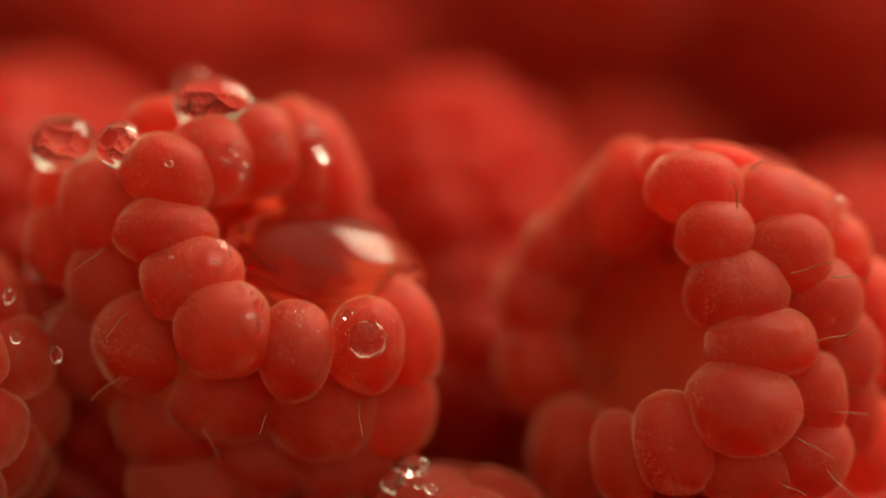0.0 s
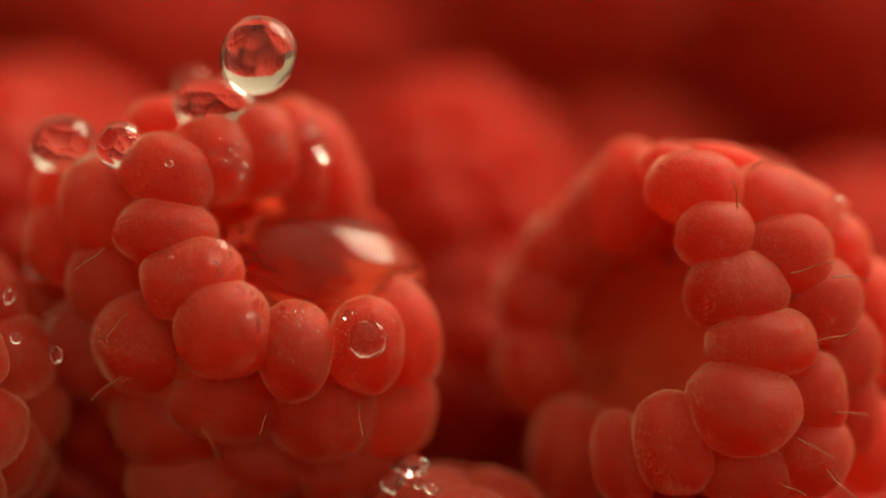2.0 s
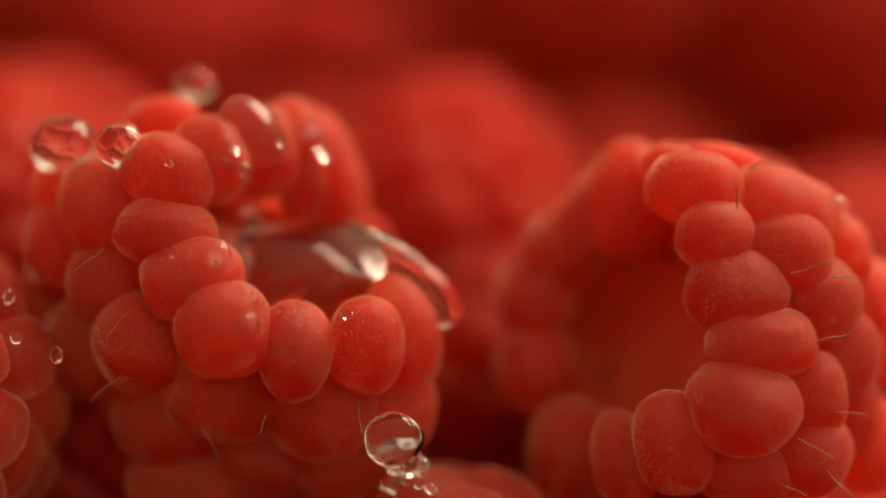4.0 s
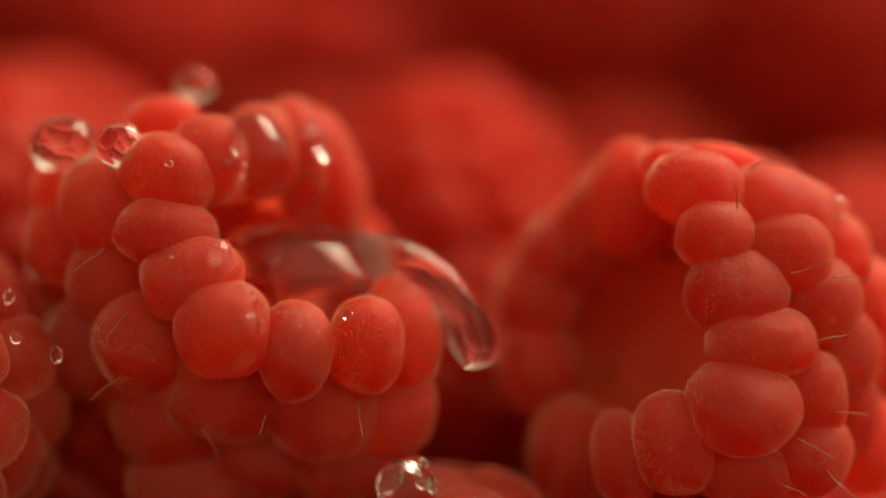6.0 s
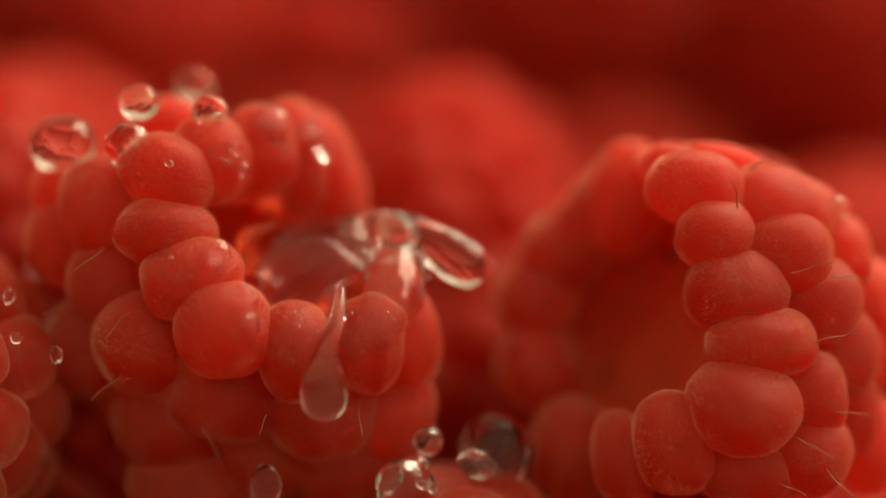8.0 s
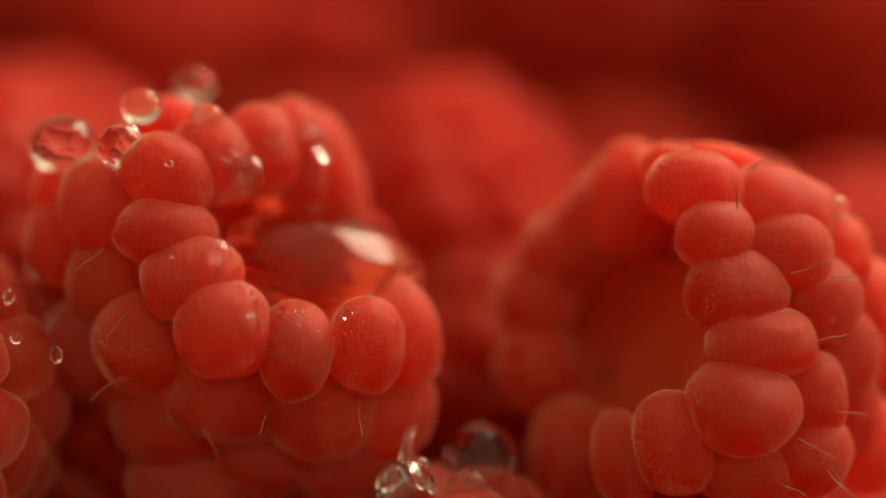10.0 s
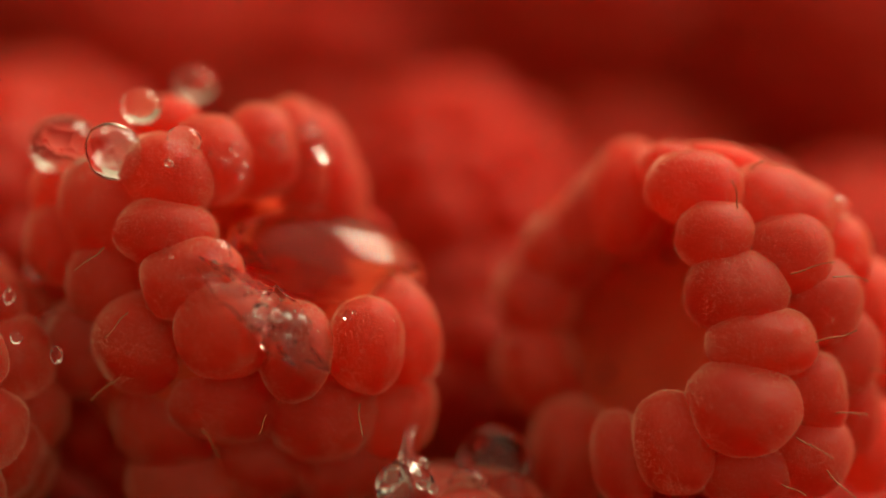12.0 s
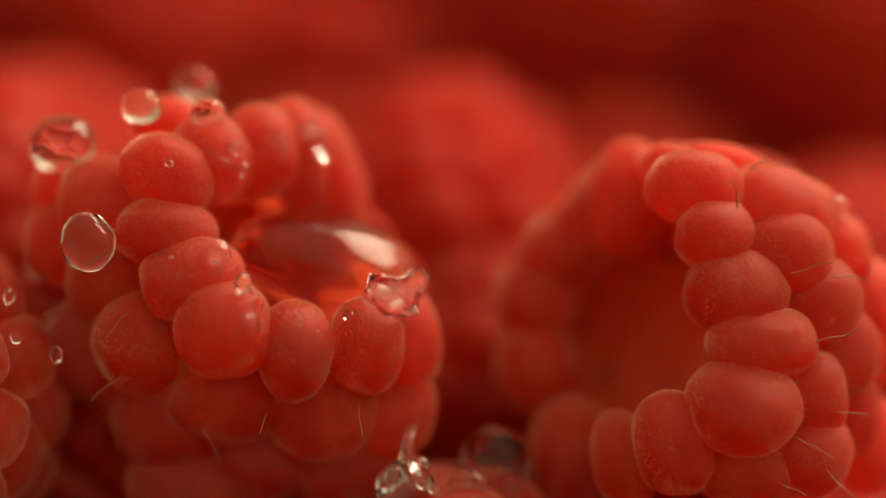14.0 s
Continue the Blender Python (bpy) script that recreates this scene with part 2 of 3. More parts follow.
def open_raspberry(centre, way, label, rows, styles, seed, R, L, rim_phi, cup, deep, shift, rim, pulp):
    """One of the two berries in focus: drupelets of the rim and flank set singly, the rest in rings behind."""
    rnd = random.Random(seed)
    axis = Vector(way).normalized()
    body = Vector(centre) - axis * L * math.cos(rim_phi)
    turn = axis.to_track_quat("Z", "Y").to_matrix().to_4x4()
    place = Matrix.Translation(body * MM) @ turn
    berry = tagged(new("raspberry"), label, "raspberry", "heap of raspberries")
    berry.matrix_basis = STAGE @ place
    back = place.inverted()
    piece("flesh", shell_mesh(rim_phi, R, L, cup, L * deep, 128, 0.28 if pulp else 0.05), berry, back @ Matrix.Translation(Vector(shift) * MM) @ place)
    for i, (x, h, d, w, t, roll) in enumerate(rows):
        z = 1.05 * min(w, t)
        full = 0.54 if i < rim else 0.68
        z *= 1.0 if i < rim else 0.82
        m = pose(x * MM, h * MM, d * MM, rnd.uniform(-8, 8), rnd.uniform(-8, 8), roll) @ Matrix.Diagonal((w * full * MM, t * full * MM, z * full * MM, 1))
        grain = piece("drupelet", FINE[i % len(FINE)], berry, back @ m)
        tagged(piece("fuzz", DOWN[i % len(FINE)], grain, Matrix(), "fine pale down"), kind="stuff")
    if pulp:
        piece("core", core_mesh(R - 0.55, L - 0.55, rim_phi + 0.35), berry, Matrix())
    taken = [back @ (Vector(r[:3]) * MM) / MM for r in rows]
    for p, out in rings_of(rnd, rim_phi, R, L, 1):
        if min((p - q).length for q in taken) < 2.7:
            continue
        s = rnd.uniform(0.95, 1.1)
        q = out.to_track_quat("Z", "Y").to_matrix().to_4x4()
        piece("drupelet", rnd.choice(PLAIN), berry, Matrix.Translation(p * MM * (0.97 if pulp else 0.94)) @ q @ Matrix.Diagonal((1.95 * s * MM, 1.95 * s * MM, 1.7 * s * MM, 1)))
    for i, (a, b) in enumerate(styles):
        a, b = Vector(a) + Vector((0, 0, 0.8)), Vector(b) + Vector((0, 0, 1.1))
        q = (b - a).to_track_quat("X", "Z").to_matrix().to_4x4()
        piece("style", style_mesh((b - a).length, rnd.uniform(-0.07, 0.07), i), berry, back @ Matrix.Translation(a * MM) @ q, "thin dried tan style")
    return berry


def drop_mesh(rx, ry, rz, seed, lump=0.03, taper=0.0, level=5, foot=0.0):
    """A bead of water, half axes in mm; taper narrows its top, foot flattens its underside."""
    bm = bmesh.new()
    bmesh.ops.create_icosphere(bm, subdivisions=level, radius=1.0)
    off = Vector((seed * 3.7, seed * 1.3, seed * 7.1))
    for v in bm.verts:
        p = v.co.copy()
        k = 1 + lump * noise.noise(p * 1.3 + off) + lump * 0.5 * noise.noise(p * 2.7 + off)
        t = 1 - taper * max(0.0, p.y)
        y = p.y if p.y > 0 else p.y * (1 - foot)
        v.co = Vector((p.x * rx * t, y * ry, p.z * rz * t)) * k * MM
    return mesh_of("water_drop", bm, WATER)


def horn_mesh(points, radii, seed, lump=0.06, flat=1.0):
    """A rounded body of water along a smooth spine (mm), with a radius at each point and closed ends."""
    n, k = 40, 28
    bm, rings = bmesh.new(), []
    pts = [Vector(p) for p in points]
    off = Vector((seed * 2.3, seed * 5.1, seed))

    def on(seq, s):
        x = s * (len(seq) - 1)
        i = min(int(x), len(seq) - 2)
        p0, p1, p2, p3 = seq[max(i - 1, 0)], seq[i], seq[i + 1], seq[min(i + 2, len(seq) - 1)]
        t = x - i
        return 0.5 * (2 * p1 + (p2 - p0) * t + (2 * p0 - 5 * p1 + 4 * p2 - p3) * t * t + (3 * p1 - p0 - 3 * p2 + p3) * t ** 3)

    for i in range(n + 1):
        s = i / n
        c, ahead, behind = on(pts, s), on(pts, min(1, s + 0.01)), on(pts, max(0, s - 0.01))
        way = (ahead - behind).normalized()
        side = way.cross(Vector((0, 0, 1))).normalized()
        up = side.cross(way)
        end = math.sqrt(max(0.0, 1 - (2 * s - 1) ** 6))
        rad = on(list(radii), s) * max(end, 0.03)
        ring = []
        for j in range(k):
            a = 2 * math.pi * j / k
            p = c + (side * math.cos(a) + up * math.sin(a) * flat) * rad
            ring.append(bm.verts.new((c + (p - c) * (1 + lump * noise.noise(p * 0.8 + off) + 0.5 * lump * noise.noise(p * 2 + off))) * MM))
        rings.append(ring)
    for lo, hi in zip(rings, rings[1:]):
        for j in range(k):
            bm.faces.new((lo[j], lo[(j + 1) % k], hi[(j + 1) % k], hi[j]))
    bm.faces.new(rings[0])
    bm.faces.new(rings[-1])
    bmesh.ops.recalc_face_normals(bm, faces=bm.faces)
    return mesh_of("water", bm, WATER)


def skin_depth(x, h, bodies):
    """How far towards the lens the lumpy surface of these rounded bodies lies at x, h: a smooth union."""
    total = 0.0
    for cx, ch, cd, rx, ry, rz, roll in bodies:
        c, n = math.cos(math.radians(roll)), math.sin(math.radians(roll))
        u, v = ((x - cx) * c + (h - ch) * n) / rx, ((h - ch) * c - (x - cx) * n) / ry
        q = math.hypot(u, v)
        total += math.exp(3.0 * (cd + (rz * math.sqrt(1 - q * q) if q < 1 else -3.5 * (q - 1))))
    return math.log(total) / 3.0


def film_mesh(cx, ch, rx, ry, roll, thick, seed, bodies, ragged=0.3, ripple=1.0):
    """A film of splashing water that clings to the bodies under it, with ripples, a torn outline and a thick beaded edge."""
    off = Vector((seed * 3.1, seed * 1.7, seed * 2.9))
    c, n = math.cos(math.radians(roll)), math.sin(math.radians(roll))
    base = skin_depth(cx, ch, bodies)
    rings, segs = 34, 96
    verts, faces = [], []

    def point(r, a, top):
        way = Vector((math.cos(a), math.sin(a), 0))
        k = 1 + ragged * noise.noise(way * 1.5 + off) + 0.45 * ragged * noise.noise(way * 4.0 + off)
        u, v = r * k * math.cos(a) * rx, r * k * math.sin(a) * ry
        x, h = cx + u * c - v * n, ch + u * n + v * c
        d = skin_depth(x, h, bodies)
        slope = Vector((d - skin_depth(x + 0.12, h, bodies), d - skin_depth(x, h + 0.12, bodies), 0.12)).normalized()
        p = Vector((x, h, 0))
        if top:
            wave = 0.8 * noise.noise(p * 0.8 + off) + 0.9 * noise.noise(p * 1.9 + off) + 0.45 * (1 - 2 * abs(noise.noise(p * 3.4 - off)))
            edge = math.exp(-((r - 0.92) / 0.06) ** 2)
            lift = thick * math.sqrt(max(0.0, 1 - r ** 8)) * (0.7 + 1.3 * edge + 0.85 * ripple * wave)
        else:
            lift = -0.5
        q = Vector((x, h, d)) + slope * lift
        return (q - Vector((cx, ch, base))) * MM

    for top in (True, False):
        verts.append(point(0.0, 0.0, top))
        for i in range(1, rings + 1):
            for j in range(segs):
                verts.append(point(i / rings, 2 * math.pi * j / segs, top))
    half = 1 + rings * segs
    for side in (0, 1):
        o = side * half
        for j in range(segs):
            k = (j + 1) % segs
            tri = (o, o + 1 + j, o + 1 + k)
            faces.append(tri if side == 0 else tri[::-1])
            for i in range(rings - 1):
                quad = (o + 1 + i * segs + j, o + 1 + (i + 1) * segs + j, o + 1 + (i + 1) * segs + k, o + 1 + i * segs + k)
                faces.append(quad if side == 0 else quad[::-1])
    rim = 1 + (rings - 1) * segs
    for j in range(segs):
        k = (j + 1) % segs
        faces.append((rim + j, half + rim + j, half + rim + k, rim + k))
    me = bpy.data.meshes.new("water_film")
    me.from_pydata(verts, [], faces)
    me.polygons.foreach_set("use_smooth", [True] * len(me.polygons))
    me.materials.append(WATER)
    return me, (cx, ch, base)


def water(name, me, m, label, group="water on the fruit"):
    ob = tagged(new(name, me), label, "water drop", group)
    ob.matrix_basis = m
    return ob


# ---- the support ----
bm = bmesh.new()
bmesh.ops.create_cube(bm, size=1.0)
bmesh.ops.scale(bm, vec=(1.6, 1.6, 0.02), verts=bm.verts)
bmesh.ops.translate(bm, vec=(0, 0.3, -0.010), verts=bm.verts)
bmesh.ops.bevel(bm, geom=bm.edges[:], offset=0.003, segments=2, affect="EDGES")
tagged(new("table", mesh_of("table", bm, TABLE)), "dark reddish board under the heap of berries", "table", kind="structure")

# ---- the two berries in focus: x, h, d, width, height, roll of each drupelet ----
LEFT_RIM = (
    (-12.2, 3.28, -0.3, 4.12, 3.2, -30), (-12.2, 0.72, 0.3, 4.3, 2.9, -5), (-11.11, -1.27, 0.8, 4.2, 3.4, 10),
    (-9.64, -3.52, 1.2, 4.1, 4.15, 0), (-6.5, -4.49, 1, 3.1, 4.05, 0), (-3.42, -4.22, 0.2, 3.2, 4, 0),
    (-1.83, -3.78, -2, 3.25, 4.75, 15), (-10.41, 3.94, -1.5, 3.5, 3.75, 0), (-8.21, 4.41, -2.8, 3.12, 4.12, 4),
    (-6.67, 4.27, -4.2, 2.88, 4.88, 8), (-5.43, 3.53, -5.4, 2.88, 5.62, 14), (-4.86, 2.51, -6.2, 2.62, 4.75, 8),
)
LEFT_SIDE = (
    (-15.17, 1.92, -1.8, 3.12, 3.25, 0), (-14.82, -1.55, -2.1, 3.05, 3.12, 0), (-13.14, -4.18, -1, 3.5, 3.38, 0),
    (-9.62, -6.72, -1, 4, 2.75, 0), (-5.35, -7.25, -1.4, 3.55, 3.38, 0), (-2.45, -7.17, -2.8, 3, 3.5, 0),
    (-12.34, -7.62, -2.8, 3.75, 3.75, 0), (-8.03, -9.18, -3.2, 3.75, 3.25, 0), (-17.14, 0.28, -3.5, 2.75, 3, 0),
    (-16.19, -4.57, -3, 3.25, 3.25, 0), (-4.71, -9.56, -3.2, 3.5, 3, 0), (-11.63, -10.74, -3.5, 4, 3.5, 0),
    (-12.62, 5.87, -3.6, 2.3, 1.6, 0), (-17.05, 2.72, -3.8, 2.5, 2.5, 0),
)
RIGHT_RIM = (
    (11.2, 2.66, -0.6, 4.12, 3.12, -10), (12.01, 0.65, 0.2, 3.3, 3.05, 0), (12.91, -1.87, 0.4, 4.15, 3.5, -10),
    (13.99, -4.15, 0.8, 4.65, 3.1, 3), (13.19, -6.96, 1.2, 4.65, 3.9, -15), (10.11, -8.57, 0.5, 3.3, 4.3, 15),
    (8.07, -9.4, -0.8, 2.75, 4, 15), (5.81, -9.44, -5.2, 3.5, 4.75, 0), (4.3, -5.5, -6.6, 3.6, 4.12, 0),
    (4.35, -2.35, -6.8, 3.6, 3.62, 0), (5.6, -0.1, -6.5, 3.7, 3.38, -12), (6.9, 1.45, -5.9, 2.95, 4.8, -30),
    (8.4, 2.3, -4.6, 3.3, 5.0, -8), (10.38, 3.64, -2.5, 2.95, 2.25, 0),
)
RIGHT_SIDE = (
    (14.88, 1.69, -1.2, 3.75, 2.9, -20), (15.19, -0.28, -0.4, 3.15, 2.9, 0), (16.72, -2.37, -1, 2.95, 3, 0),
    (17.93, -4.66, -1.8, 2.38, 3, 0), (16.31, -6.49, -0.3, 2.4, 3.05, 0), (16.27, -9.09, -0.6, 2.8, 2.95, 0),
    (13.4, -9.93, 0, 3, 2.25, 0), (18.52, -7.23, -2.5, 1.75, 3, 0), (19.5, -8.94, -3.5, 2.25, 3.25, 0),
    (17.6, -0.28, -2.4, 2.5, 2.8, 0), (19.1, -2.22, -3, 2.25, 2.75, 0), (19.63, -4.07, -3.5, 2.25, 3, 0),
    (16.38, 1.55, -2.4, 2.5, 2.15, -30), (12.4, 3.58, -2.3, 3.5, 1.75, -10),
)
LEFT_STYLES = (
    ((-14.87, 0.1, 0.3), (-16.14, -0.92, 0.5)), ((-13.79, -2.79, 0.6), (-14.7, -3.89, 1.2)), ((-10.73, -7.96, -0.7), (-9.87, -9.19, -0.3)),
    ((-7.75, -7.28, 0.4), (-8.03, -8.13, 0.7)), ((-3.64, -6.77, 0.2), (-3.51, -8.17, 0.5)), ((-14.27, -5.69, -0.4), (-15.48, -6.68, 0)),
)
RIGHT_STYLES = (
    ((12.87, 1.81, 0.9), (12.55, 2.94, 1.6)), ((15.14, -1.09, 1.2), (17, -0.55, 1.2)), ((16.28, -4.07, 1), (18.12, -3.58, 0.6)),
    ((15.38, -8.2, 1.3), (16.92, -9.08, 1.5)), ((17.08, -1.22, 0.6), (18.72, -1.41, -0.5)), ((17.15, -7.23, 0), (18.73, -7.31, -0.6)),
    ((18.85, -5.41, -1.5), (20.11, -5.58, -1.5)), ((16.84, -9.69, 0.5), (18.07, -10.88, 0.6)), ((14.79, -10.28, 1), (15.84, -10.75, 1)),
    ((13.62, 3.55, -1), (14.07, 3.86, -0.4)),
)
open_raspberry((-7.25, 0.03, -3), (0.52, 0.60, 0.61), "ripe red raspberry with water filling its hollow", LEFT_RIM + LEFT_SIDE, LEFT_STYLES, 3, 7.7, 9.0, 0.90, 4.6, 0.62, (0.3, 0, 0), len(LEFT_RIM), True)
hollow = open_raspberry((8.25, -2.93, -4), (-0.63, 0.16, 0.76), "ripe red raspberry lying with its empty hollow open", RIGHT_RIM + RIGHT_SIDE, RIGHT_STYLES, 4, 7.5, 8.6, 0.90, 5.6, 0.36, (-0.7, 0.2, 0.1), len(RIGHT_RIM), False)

for i, (x, h, d, s) in enumerate(((10.64, -0.24, -6.7, 0.3), (5.46, -4.06, -8.5, 0.25), (7.68, -5.83, -7.8, 0.25))):
    bm = bmesh.new()
    bmesh.ops.create_icosphere(bm, subdivisions=2, radius=s * MM)
    for v in bm.verts:
        v.co = Vector((v.co.x * 1.3, v.co.y * 0.9, v.co.z * 0.5)) * (1 + 0.4 * noise.noise(v.co * 4000 + Vector((i, 0, 0))))
    piece("dried_speck", mesh_of("dried_speck", bm, SPECK), hollow, hollow.matrix_basis.inverted() @ at(x, h, d), "dark brown dried speck")

# ---- the berries around and behind them ----
def lying(x, h, d, way):
    """A pose on the stage with the berry's hollow turned that way."""
    return at(x, h, d) @ Vector(way).to_track_quat("Z", "Y").to_matrix().to_4x4()


PALE = "soft red raspberry in the heap behind"
raspberry(lying(-19.4, 13.6, -40, (0.3, 0.1, -0.95)), PALE, 11, 7.6, 9.0, relief=1.1)
raspberry(lying(-21.02, -0.27, -26, (-0.4, 0.7, -0.3)), PALE, 12, 8.0, 9.5)
raspberry(lying(-6.79, 8.78, -56, (0.2, 0.9, 0.2)), PALE, 13, 7.6, 9)
raspberry(lying(0.03, 1.81, -26, (0.12, 0.30, -0.95)), PALE, 14, 5.6, 7.8, relief=1.7)
raspberry(lying(11.06, 13.0, -50, (0.1, -0.5, -0.85)), PALE, 15, 9.5, 10.5)
raspberry(lying(10.6, -1.27, -42, (0.2, 0.9, -0.3)), PALE, 16, 8.4, 9)
raspberry(lying(23.4, 13.4, -46, (-0.2, 0.6, -0.5)), PALE, 17, 9.6, 10.6)
raspberry(lying(22.34, -5.43, -30, (0.4, 0.8, -0.4)), PALE, 18, 8.2, 9)
raspberry(lying(1.64, -6.12, -24, (0.2, 0.5, -0.8)), "dark red raspberry wedged low between two others", 19)
raspberry(lying(-0.36, -18.87, -3, (-0.3, -0.6, 0.2)), "wet dark red raspberry lying low in front", 20, 7.0, 8.0, downy=True)
raspberry(lying(-26.66, -7.38, -3, (-0.7, -0.3, 0.1)), "wet dark red raspberry at the heap's edge", 21, 7.4, 8.6, downy=True)
raspberry(lying(-23.51, 0.58, -16, (-0.5, 0.5, 0.3)), PALE, 22, 6.8, 8)

# ---- a lower layer on the board and a last row behind, laid close together ----
low = raspberry(pose(0, 0, 0.0085, 75, 0, 20), "dark red raspberry in the lower layer of the heap", 30, 7.4, 8.8, group="lower layer of raspberries")
spread = random.Random(8)
for r in range(8):
    for c in range(5):
        if r == 0 and c == 0:
            low.matrix_basis = pose(-0.034, -0.012, 0.0085, 75, 0, 20)
            continue
        copy_thing(low, pose(-0.034 + 0.017 * c + (0.0085 if r % 2 else 0), -0.012 + 0.0155 * r, 0.0085, spread.uniform(60, 110), 0, spread.uniform(0, 360)))
for r in range(4):
    for c in range(5):
        mid = copy_thing(low, pose(-0.0425 + 0.017 * c + (0.0085 if r % 2 else 0), 0.042 + 0.0155 * r, 0.0205, spread.uniform(60, 110), 0, spread.uniform(0, 360)))
        tagged(mid, "dark red raspberry in the middle of the heap", group="middle layer of raspberries")
for r in range(3):
    for c in range(5):
        far = copy_thing(low, pose(-0.036 + 0.018 * c + (0.009 if r % 2 else 0), 0.066 + 0.017 * r, 0.0375 + 0.002 * r, spread.uniform(60, 110), 0, spread.uniform(0, 360)))
        tagged(far, "blurred red raspberry at the back of the heap", group="back row of raspberries")

# ---- water at rest ----
BEAD = "clear round bead of water resting on a raspberry"
water("water_drop", drop_mesh(1.5, 1.32, 1.4, 1), at(-17.08, 4.72, -2.2), BEAD)
water("water_drop", drop_mesh(0.9, 0.75, 0.9, 2), at(-11.45, 7.59, -6), BEAD)
water("water_drop", drop_mesh(0.75, 0.6, 0.75, 3, foot=0.3), at(17.5, 1.85, -1.5), BEAD)
LEFT_BEADS = (
    (-8.48, -3.28, 2.8, 0.5, 0.5, 0.2), (-9.81, -0.22, 1.9, 0.6, 0.6, 0.4), (-9.74, -1.03, 2.2, 0.17, 0.6, 0.3),
    (-4.06, -2.94, 1.45, 0.3, -0.3, 0.6), (-8.7, -1.94, 2.3, 0.4, 0.4, 0.6), (-8.09, -2.44, 2.25, 0.25, 0.6, 0.5), (-5.73, 4.76, -3.2, 0.45, 0.5, 0.4),
    (-6.11, 5.19, -3.1, 0.35, 0.3, 0.5), (-5.37, 4.32, -3.3, 0.35, 0.7, 0), (-9.6, 3.73, 0, 0.25, 0.4, 0), (-8.93, 3.54, -0.5, 0.35, 0.7, -0.1),
    (-9.24, 4.41, -0.2, 0.3, 0.6, 0.3), (-7.43, 4.83, -1.5, 0.35, 0.5, 0), (-12, 3.74, 1.15, 0.2, 0.1, 0.1), (-11.71, 3.57, 1.1, 0.12, 0.2, 0),
)
LOW_BEADS = (
    (-18.51, -1.25, -3.2, 0.55, 0, 0.7), (-17.71, -3.27, -1.9, 0.6, 0.2, -0.2), (-16.93, -4.66, 0.4, 0.4, -0.6, 0), (-19.23, -2.1, 0, 0.33, 0.6, 0),
    (-18.74, -3.95, 0.8, 0.28, 0.2, 0.3), (-2.11, -10.41, -0.8, 0.6, -0.5, 0.5), (-1.23, -9.84, -1, 0.65, 0, 0.8), (-2.86, -10.82, -3.2, 0.45, -0.5, 0.5),
    (-0.55, -10.62, 0, 0.3, 0.2, 0.4), (-1.05, -10.44, -0.2, 0.23, 0, 0.4),
)
for i, (x, h, d, r, nx, nh) in enumerate(LEFT_BEADS + LOW_BEADS):
    lean = Vector((nx, nh, math.sqrt(max(0.1, 1 - nx * nx - nh * nh)))).to_track_quat("Z", "Y").to_matrix().to_4x4()
    water("water_drop", drop_mesh(r, r * 0.88, r * 0.55, 30 + i, 0.25, level=4), at(x, h, d + 0.3) @ lean @ pose(0, 0, 0.35 * r * MM), "small bead of water clinging to a raspberry")
# a spray of tiny beads on the wet skin round the water
spray = random.Random(77)
for i, count in ((2, 7), (3, 9), (4, 16), (5, 16), (6, 6), (7, 12), (8, 10), (9, 9)):
    x, h, d, w, t, _roll = LEFT_RIM[i]
    for _ in range(count):
        out = Vector((spray.uniform(-0.35, 0.85), spray.uniform(-0.1, 0.9), spray.uniform(0.3, 1.0))).normalized()
        size = spray.choice((0.07, 0.1, 0.1, 0.15, 0.2))
        on = (x + out.x * w * 0.55, h + out.y * t * 0.55, d + out.z * 0.57 * min(w, t))
        lean = out.to_track_quat("Z", "Y").to_matrix().to_4x4()
        water("water_drop", drop_mesh(size, size * spray.uniform(0.7, 1), size * 0.6, spray.randrange(99), 0.2, level=2), at(*on) @ lean, "tiny bead of water on a raspberry's wet skin")
pool = water("water_pool", drop_mesh(4.55, 2.3, 3.9, 5, 0.08), at(-5.4, -0.62, -3.5, 6, 20, -9), "clear water bulging from the raspberry's hollow")

# ---- water that moves ----
small = water("water_drop", drop_mesh(1.05, 1.05, 1.05, 6), at(-14.28, 4.57, 0.2), BEAD)
dome = water("water_drop", drop_mesh(1.8, 1.25, 1.5, 7, 0.04), at(-10.3, 6.47, -1), "clear bead of water sliding down a raspberry")
FALL = "falling drop of clear water"
first = water("water_drop", drop_mesh(1.66, 1.8, 1.66, 8), at(-8.85, 51.03, 0), FALL)
second = water("water_drop", drop_mesh(1.85, 1.95, 1.85, 9), at(-9.1, 136.03, 0), FALL)
third = water("water_drop", drop_mesh(1.73, 1.82, 1.73, 10, 0.09), at(-11.1, 236.03, 0), FALL)
RUN = "bead of splashed water running over a raspberry"
front_bead = water("water_drop", drop_mesh(1.3, 1.25, 1.1, 11, 0.08), at(-9.64, -3.52, 1.2), RUN)
hanging_bead = water("water_drop", horn_mesh(((0.75, 4.1, -1.6), (0.55, 2.7, -0.3), (0.15, 1.3, 0), (0, 0, 0), (0, -1.0, 0), (0, -1.75, 0)), (0.34, 0.32, 0.5, 0.95, 1.0, 0.8), 12, 0.05), at(-12.2, -5.8, -8.6), RUN)
crown_bead = water("water_drop", drop_mesh(0.9, 0.82, 0.85, 13), at(-10.41, 3.94, -1.5), RUN)
back_bead = water("water_drop", drop_mesh(0.82, 1, 0.75, 14, 0.1), at(-8.21, 4.41, -2.8), RUN)
rim_bead = water("water_drop", drop_mesh(0.78, 0.72, 0.7, 15, 0.08), at(-12.2, 3.28, -0.3), RUN)
